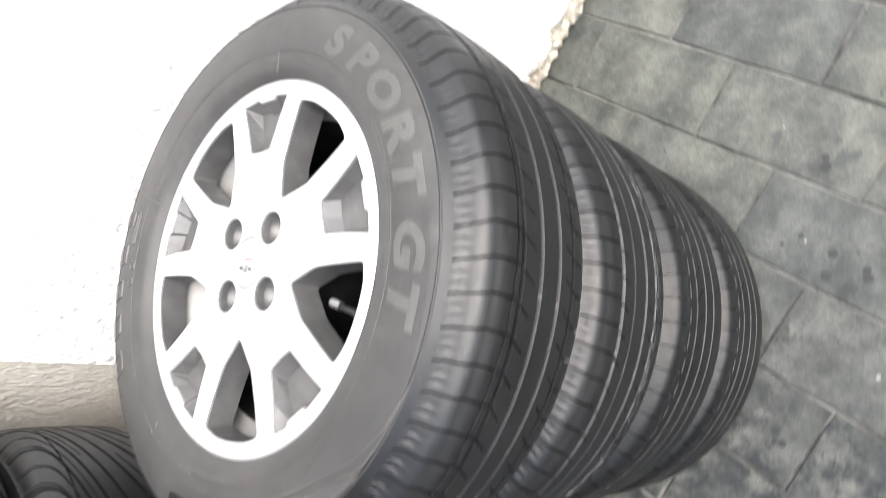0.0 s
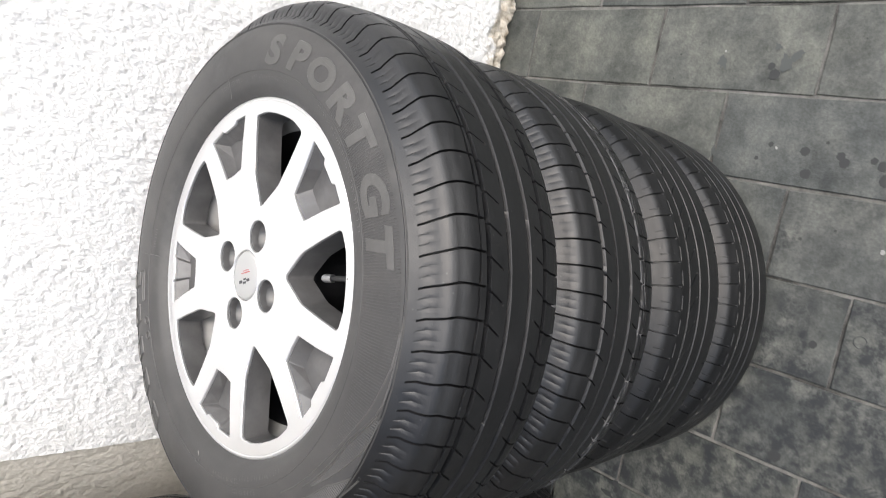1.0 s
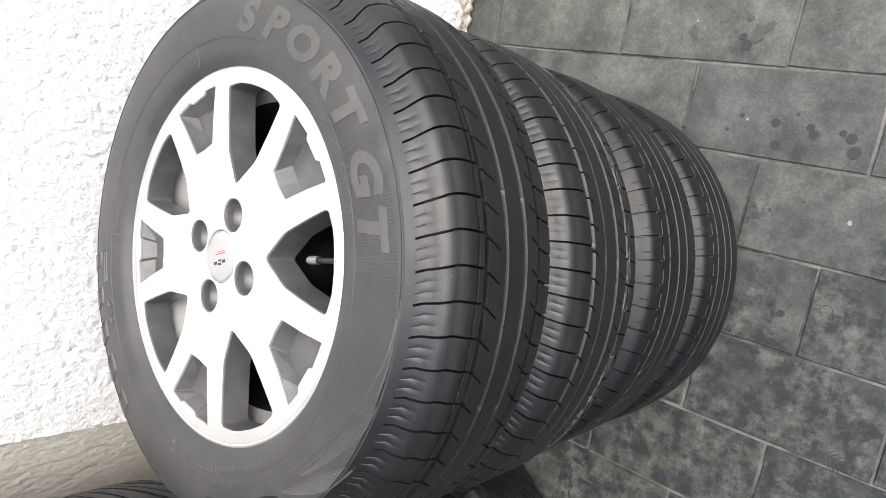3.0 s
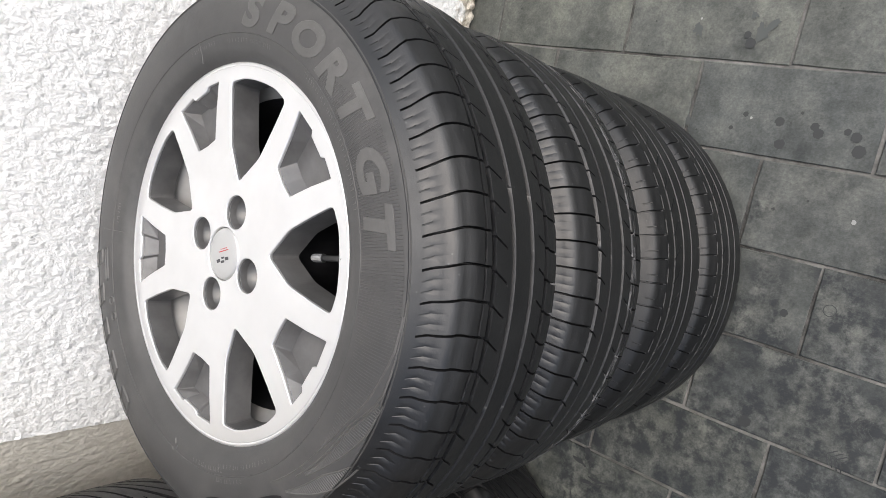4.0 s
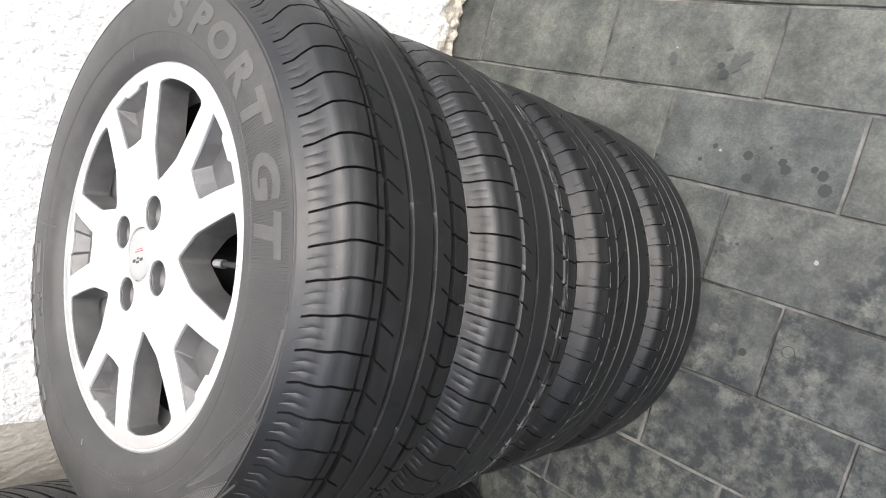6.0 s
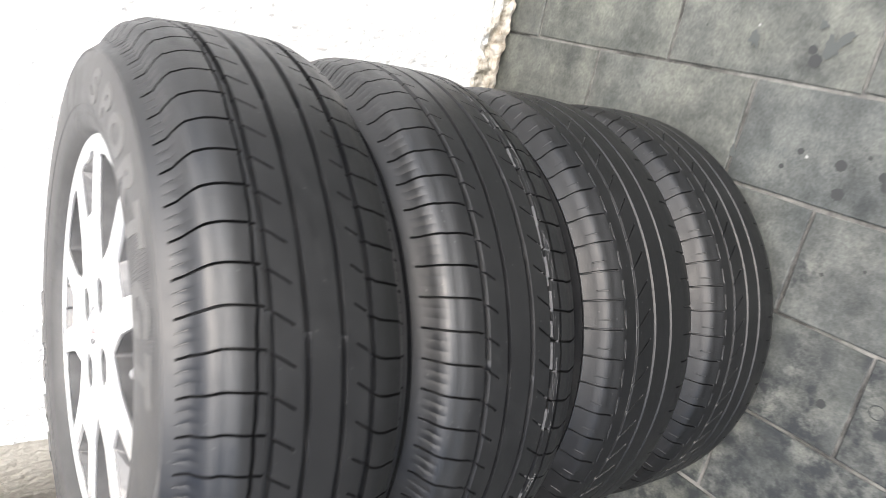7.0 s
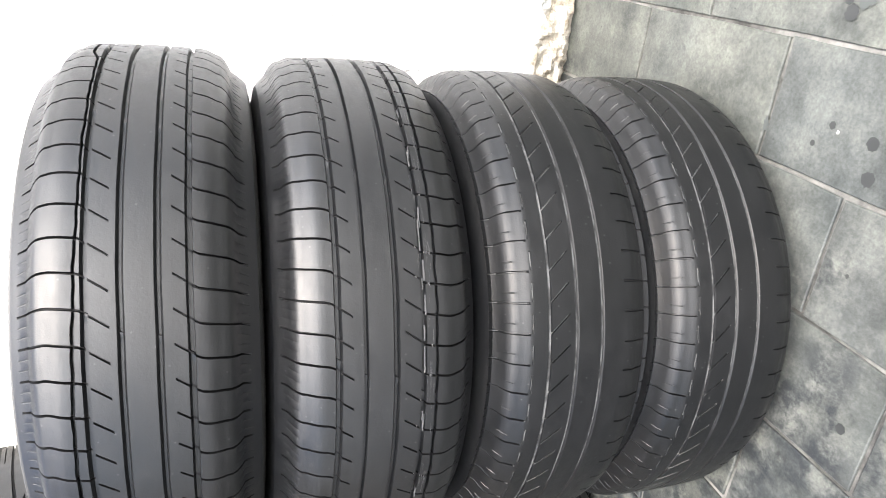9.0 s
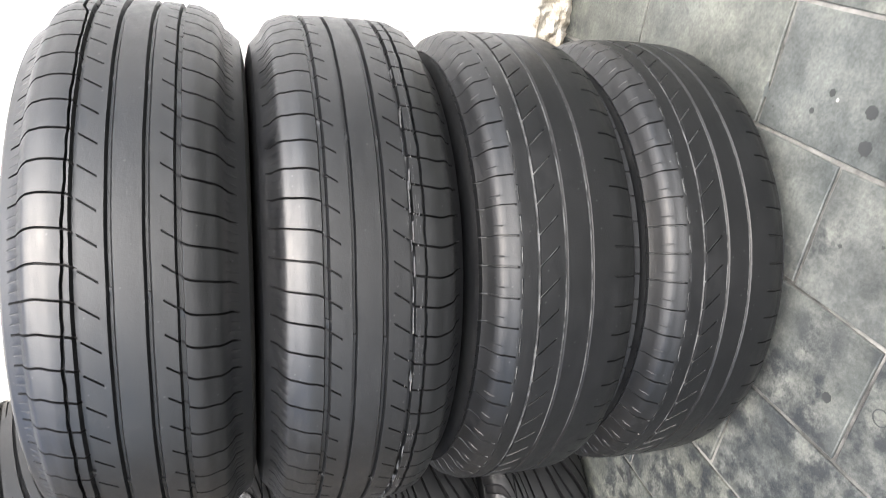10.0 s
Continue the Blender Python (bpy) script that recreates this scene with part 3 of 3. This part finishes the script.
        ridge(bm, [(math.degrees(math.atan2(p.y, p.x)), p.length) for p in ring], 0.0017, 0.0014, half)
        part("ring_mark", bm, LETTER, tyre)
    bm = bmesh.new()
    for k in range(3):
        ridge(bm, [(179 + 2 * (k % 2), 0.224 + 0.005 * k), (180 + (k % 2), 0.229 + 0.004 * k)], 0.0014, 0.0008, half)
    part("lozenge_mark", bm, LETTER, tyre)
    # large raised outlines of the maker's mark: plain blocks
    for a, w in ((107, 5), (117, 6), (127, 6), (137, 6.5), (148, 6.5)):
        bm = bmesh.new()
        ridge(bm, [(a, 0.262), (a + 0.6, 0.274), (a + 1, 0.286), (a + w * 0.5, 0.287), (a + w, 0.286), (a + w - 0.5, 0.274), (a + w - 1, 0.262), (a + w * 0.5, 0.261), (a, 0.262)], 0.0026, 0.0018, half)
        part("mark_outline", bm, LETTER, tyre)
    bm = bmesh.new()
    rows = []
    for k in range(25):
        a = PANEL_FROM + (PANEL_TO - PANEL_FROM) * k / 24
        inset = 0.006 * (abs(k - 12) / 12) ** 6
        rows.append([bm.verts.new((*polar(r, a), side_height(r, half) + 0.0005)) for r in (0.258 + inset, 0.265, 0.272, 0.281 - inset)])
    for p, q in zip(rows, rows[1:]):
        for i in range(3):
            bm.faces.new((p[i], q[i], q[i + 1], p[i + 1]))
    part("writing_panel", bm, BLACK_SHADED, tyre, "smooth black panel with raised writing")
    for k in range(9):
        a = PANEL_FROM + 4 + (PANEL_TO - PANEL_FROM - 8) * k / 8
        bm = bmesh.new()
        ridge(bm, [(a, 0.2645), (a + 0.3, 0.2745)], 0.0030, 0.0011, half)
        part("small_writing", bm, BLACK_SHADED, tyre)
    for a, r0 in ((101.0, 0.212), (25.0, 0.212)):
        bm = bmesh.new()
        ridge(bm, [(a, r0 + 0.012 * k) for k in range(6)], 0.0010, 0.00025, half)
        part("mould_seam", bm, LETTER, tyre)


def wheel(m, mesh, flip, label, marks=False, top=0.0925):
    root = tagged(new("car_wheel"), label, "wheel", "stack of four wheels")
    root.matrix_world = m
    tyre = new("tyre", mesh)
    tyre.parent = root
    if flip:
        tyre.matrix_local = pose(0, 0, 0, 180, 0, 0)
    wheel_rim(root, top)
    if marks:
        sidewall_marks(tyre, TOP_HALF)
    return root


wheel(pose(0.000, -0.006, 0.7444, -0.56, -0.14, -1.6), SPORT_MESH, False, "silver five-spoke alloy wheel with worn tyre topping the stack", True, 0.094)
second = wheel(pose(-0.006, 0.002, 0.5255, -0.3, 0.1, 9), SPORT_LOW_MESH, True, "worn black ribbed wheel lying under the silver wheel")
wheel(pose(0.000, -0.006, 0.3115, 0.1, -0.1, 40), SUMMER_MESH, False, "black wheel with dusty straight grooves above the lowest wheel")
wheel(pose(0.000, -0.004, 0.1038, 0, 0, 17), SUMMER_MESH, False, "black car wheel with dusty straight grooves, lying on the slate floor")

# torn rubber slivers along the second wheel's outer groove; pale grey paints their glints
random.seed(8)
bm = bmesh.new()
for k in range(150):
    a0, z0, w0 = random.uniform(-140, 10), random.choice((-0.0345, -0.0405, -0.0465)) + random.uniform(-0.0025, 0.0025), random.uniform(0.0003, 0.0009)
    rows = []
    for q in range(4):
        a = a0 + q * random.uniform(0.4, 1.3)
        zz_ = z0 + random.uniform(-0.0006, 0.0006)
        rows.append([bm.verts.new((*polar(rr, a), h)) for rr, h in ((0.3232, zz_ - w0), (0.3262, zz_), (0.3232, zz_ + w0))])
    for p, q in zip(rows, rows[1:]):
        bm.faces.new((p[0], p[1], q[1], q[0]))
        bm.faces.new((p[1], p[2], q[2], q[1]))
tagged(part("glinting_torn_rubber", bm, GLINT_SLIVER, second, "torn rubber slivers with glints put into their pale colour"), kind="stuff")

# the neighbouring stack of loose tyres
def tyre_pieces(mesh):
    """The tread and the two sidewalls of a tyre as meshes of their own, each with its name."""
    out = []
    for name, keep in (("tread", lambda f: f.material_index != 1), ("sidewall", lambda f: f.material_index == 1 and f.calc_center_median().z > 0),
                       ("sidewall", lambda f: f.material_index == 1 and f.calc_center_median().z <= 0)):
        bm = bmesh.new()
        bm.from_mesh(mesh)
        bmesh.ops.delete(bm, geom=[f for f in bm.faces if not keep(f)], context="FACES")
        me = bpy.data.meshes.new(name)
        bm.to_mesh(me)
        bm.free()
        for m in mesh.materials:
            me.materials.append(m)
        out.append((name, me))
    return out


ARROW_PIECES = tyre_pieces(ARROW_MESH)
for k in range(5):
    t_ = tagged(new("tyre"), "used black tyre with sweeping tread in a neighbouring stack", "tyre", "neighbouring stack of tyres")
    t_.matrix_world = pose(-0.745 + (0.0, 0.006, -0.004, 0.003, 0.0)[k], 0.13 + (0.0, -0.005, 0.004, 0.0, 0.006)[k], 0.1125 + 0.2255 * k, 0, 0, 23 * k)
    for name, me in ARROW_PIECES:
        new(name, me).parent = t_

# ---- walls ----
WALL_Y, CORNER_X = 0.412, -0.428


def rough_wall(name, origin, along, length, height, fine_from, fine_to, mat, label, depth=0.004):
    """A plastered wall with a rough face; along: its direction on the floor; finer cells between fine_from and fine_to."""
    along = Vector((*along, 0)).normalized()
    normal = Vector((along.y, -along.x, 0))
    us = list(np.arange(0, fine_from, 0.15)) + list(np.arange(fine_from, fine_to, 0.0055)) + list(np.arange(fine_to, length + 0.01, 0.15))
    vs = list(np.arange(0, min(1.25, height), 0.0075)) + list(np.arange(1.25, height + 0.01, 0.15))
    verts, faces = [], []
    for v in vs:
        for u in us:
            p = Vector(origin) + along * u
            q = Vector((u * 92, v * 62, 3.3))
            d = noise.noise(q) + 0.6 * noise.noise(q * 2.1 + Vector((7, 1, 2)))
            d = max(d, -0.2) * depth * 0.62
            if v < 0.13:
                s = Vector((u * 26, v * 26, 9.0))
                d -= 0.018 * smooth_step(0.085, 0.055, v + 0.05 * noise.noise(s)) * (0.7 + 0.6 * noise.noise(s * 2.3))
                d -= 0.02 * smooth_step(0.02, 0.0, v + 0.012 * noise.noise(s * 1.7))
            verts.append(p + normal * d + Vector((0, 0, v)))
    w = len(us)
    for j in range(len(vs) - 1):
        for i in range(w - 1):
            a = j * w + i
            faces.append((a, a + 1, a + w + 1, a + w))
    n0 = len(verts)
    back = [Vector(origin) + along * u - normal * 0.26 + Vector((0, 0, z)) for u, z in ((us[0], 0), (us[-1], 0), (us[-1], vs[-1]), (us[0], vs[-1]))]
    verts += back
    faces.append((n0 + 3, n0 + 2, n0 + 1, n0))
    top = (len(vs) - 1) * w
    faces.append([top + i for i in range(w)] + [n0 + 2, n0 + 3])
    faces.append([j * w for j in range(len(vs) - 1, -1, -1)] + [n0, n0 + 3][::1])
    faces.append([j * w + w - 1 for j in range(len(vs))] + [n0 + 2, n0 + 1])
    ob = mesh_object(name, verts, faces, mat)
    return tagged(ob, label, "wall", kind="structure")


rough_wall("wall_back", (CORNER_X, WALL_Y, -0.004), (1, 0), 3.6, 2.6, 0.0, 1.6, WHITE, "white roughcast plaster wall with flaking foot behind the wheels")
rough_wall("wall_side", (CORNER_X - 1.6 * math.cos(radians(14)), WALL_Y + 0.004 + 1.6 * math.sin(radians(14)), -0.004), (math.cos(radians(14)), -math.sin(radians(14))), 1.597, 2.6, 1.0, 1.597, BEIGE, "beige roughcast plaster wall turning away beside the tyres", 0.0024)

# added wall out of view: keeps bright sky on the left off the rubber
rough_wall("unseen_wall_left", (-1.52, -1.75, -0.004), (0, 1), 2.5, 2.4, 2.4, 2.41, DULL, "unseen dull grey-brown plaster wall added to block light from the left")

# ---- floor ----
ground = mesh_object("ground", [(-300, -300, -0.03), (300, -300, -0.03), (300, 300, -0.03), (-300, 300, -0.03)], [(0, 1, 2, 3)], GROUND)
tagged(ground, "grey concrete ground reaching to the horizon", "ground", kind="structure")
floor = mesh_object("floor", [(-2.05, -1.66, -0.0035), (3.1, -1.66, -0.0035), (3.1, 0.55, -0.0035), (-0.45, 0.55, -0.0035), (-2.05, 0.94, -0.0035)], [(0, 1, 2, 3, 4)], GROUT)
tagged(floor, "dark slate tile floor with pale worn grout", "floor", kind="structure")

# irregular dark drips, prints and specks on the tiles
random.seed(11)


LAYER = [0.0]


def blot(name, x, y, size, mat, ragged=0.09, stretch=1.0, turn=0.0, height=0.0012):
    pts, n = [], 36
    f = random.uniform(0, 9)
    for k in range(n):
        a = 2 * math.pi * k / n
        q = Vector((math.cos(a) * 2.4 + f, math.sin(a) * 2.4, f))
        r = size * (0.92 + ragged * (1.8 * noise.noise(q) + 0.9 * noise.noise(q * 3.1)))
        pts.append((r * stretch * math.cos(a), r * math.sin(a)))
    ob = mesh_object(name, [(px, py, 0) for px, py in pts], [tuple(range(n))], mat)
    LAYER[0] += 0.00003
    ob.matrix_world = pose(x, y, height + LAYER[0], 0, 0, turn)
    ob.parent = floor
    return ob


for x, y, s in ((0.3286, -0.2304, 0.005), (0.3252, -0.2884, 0.0085), (0.2886, -0.299, 0.0095), (0.3259, -0.3445, 0.0075), (0.3156, -0.3522, 0.009), (0.3017, -0.212, 0.004),
                (0.4489, -0.2017, 0.010), (0.4623, -0.193, 0.007), (0.3195, -0.4083, 0.009), (0.3264, -0.3939, 0.006), (0.2987, -0.418, 0.011), (-0.0138, -0.2964, 0.004), (0.0154, -0.3883, 0.007), (-0.188, -0.3839, 0.011)):
    blot("stain", x, y, s, STAIN)
for x, y, s, st, tn in ((0.4693, -0.2153, 0.010, 1.6, 20), (0.4824, -0.2298, 0.007, 2.0, -50), (0.4637, -0.1041, 0.009, 1.6, 30), (0.4971, -0.196, 0.006, 1.3, 70), (0.3003, -0.1327, 0.005, 2.0, 10)):
    blot("stain", x, y, s, DAMP, 0.3, st, tn)
for x, y, s in ((0.1889, -0.4438, 0.004), (0.3237, -0.2411, 0.0025), (0.4837, -0.1041, 0.002)):
    blot("paint_speck", x, y, s, CHALK, 0.15, 1.1)
for k in range(46):
    blot("stain", random.uniform(-0.3, 0.75), random.uniform(-0.6, 0.4), random.uniform(0.0012, 0.0032), STAIN, 0.4, 1.0, 0, 0.00125)


def stroke(x, y, turn, length, curl, width):
    """A thin curved dark mark on the floor."""
    bm = bmesh.new()
    rows, p, a = [], Vector((0, 0, 0)), 0.0
    for k in range(15):
        side = Vector((-math.sin(a), math.cos(a), 0)) * width * (0.55 + 0.25 * math.sin(k * 0.55 + turn)) * (0.4 if k in (0, 14) else 1.0)
        rows.append((bm.verts.new(p + side), bm.verts.new(p - side)))
        p = p + Vector((math.cos(a), math.sin(a), 0)) * length / 14
        a += curl / 14 * (1 if k < 9 else -1.6)
    for (p0, p1), (q0, q1) in zip(rows, rows[1:]):
        bm.faces.new((p0, p1, q1, q0))
    LAYER[0] += 0.00003
    bmesh.ops.transform(bm, verts=bm.verts, matrix=pose(x, y, 0.0013 + LAYER[0], 0, 0, turn))
    part("scuff_mark", bm, INK, floor)


for mark in ((-0.4523, -0.1551, 130, 0.05, 4.5, 0.003), (-0.4264, -0.1407, -95, 0.06, 0.6, 0.004), (-0.4427, -0.1261, -70, 0.045, -0.5, 0.005), (-0.4109, -0.131, 60, 0.035, 0.8, 0.006),
             (-0.4695, -0.1116, 200, 0.05, 0.3, 0.003), (-0.4803, -0.1019, 190, 0.04, -0.4, 0.0035), (-0.3948, -0.1407, 20, 0.03, 1.0, 0.008)):
    stroke(*mark)
bm = lathe([(0.0088, 0), (0.0088, 0.0004), (0.0102, 0.0004), (0.0102, 0)], 32)
bmesh.ops.translate(bm, verts=bm.verts, vec=(0.0422, -0.4522, 0.001))
part("ring_print", bm, INK, floor)
for cx, cy, tn in ((-0.1193, -0.5601, 100), (-0.1894, -0.5415, 75)):
    for k in range(4):
        bm = bmesh.new()
        for s in (-1, 1):
            bmesh.ops.create_cube(bm, size=1, matrix=pose(cx, cy, 0.0012, 0, 0, tn) @ pose(k * 0.0075, s * 0.0075, 0, 0, 0, s * 35) @ Matrix.Diagonal((0.0018, 0.018, 0.0005, 1)))
        part("sole_print", bm, INK, floor)

# slate tiles
ROW, LONG, TURN_TILE = 0.157, 0.312, 2.0
SLIP = {-3: 0.176, -2: 0.018, -1: 0.172, 1: 0.144, 2: -0.004}  # how far the tiles of a row are shifted along it


def tile_mesh(seed):
    rng = random.Random(seed)
    w, h = ROW - 0.0056, LONG - 0.0056
    bm = bmesh.new()
    loop = []
    for (x0, y0), (x1, y1), n in (((-w / 2, -h / 2), (w / 2, -h / 2), 3), ((w / 2, -h / 2), (w / 2, h / 2), 5), ((w / 2, h / 2), (-w / 2, h / 2), 3), ((-w / 2, h / 2), (-w / 2, -h / 2), 5)):
        for k in range(n):
            t = k / n
            loop.append((x0 + (x1 - x0) * t + rng.uniform(-0.0011, 0.0011), y0 + (y1 - y0) * t + rng.uniform(-0.0011, 0.0011)))
    low = [bm.verts.new((x, y, -0.006)) for x, y in loop]
    mid = [bm.verts.new((x, y, -0.001 + rng.uniform(-0.0003, 0.0003))) for x, y in loop]
    top = [bm.verts.new((x * (1 - 0.0014 / (w / 2)), y * (1 - 0.0014 / (h / 2)), 0.0005 + rng.uniform(-0.0002, 0.0002))) for x, y in loop]
    n = len(loop)
    for k in range(n):
        j = (k + 1) % n
        bm.faces.new((low[k], low[j], mid[j], mid[k]))
        bm.faces.new((mid[k], mid[j], top[j], top[k]))
    bm.faces.new(top)
    me = bpy.data.meshes.new("slate_tile")
    bm.to_mesh(me)
    bm.free()
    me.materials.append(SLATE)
    return me


tiles = [tile_mesh(s) for s in range(6)]
random.seed(21)
for row in range(-15, 20):
    for col in range(-7, 5):
        # every other row is shifted by about half a tile
        m = pose(0.182, -0.281, 0, 0, 0, TURN_TILE) @ pose(ROW * row, LONG * (col + 0.5) + SLIP.get(row, 0.0 if row % 2 == 0 else 0.15), 0)
        p = m.translation
        edge = WALL_Y + max(0, CORNER_X - p.x) * 0.249
        if p.y < -1.52 or p.y - 0.15 > edge or not -2.0 < p.x < 3.05:
            continue
        t_ = new("slate_tile", random.choice(tiles))
        t_.parent = floor
        t_.matrix_local = m @ pose(random.uniform(-0.0006, 0.0006), random.uniform(-0.0006, 0.0006), random.uniform(-0.0006, 0.0003), random.uniform(-0.12, 0.12), random.uniform(-0.12, 0.12), random.choice((0, 180)))
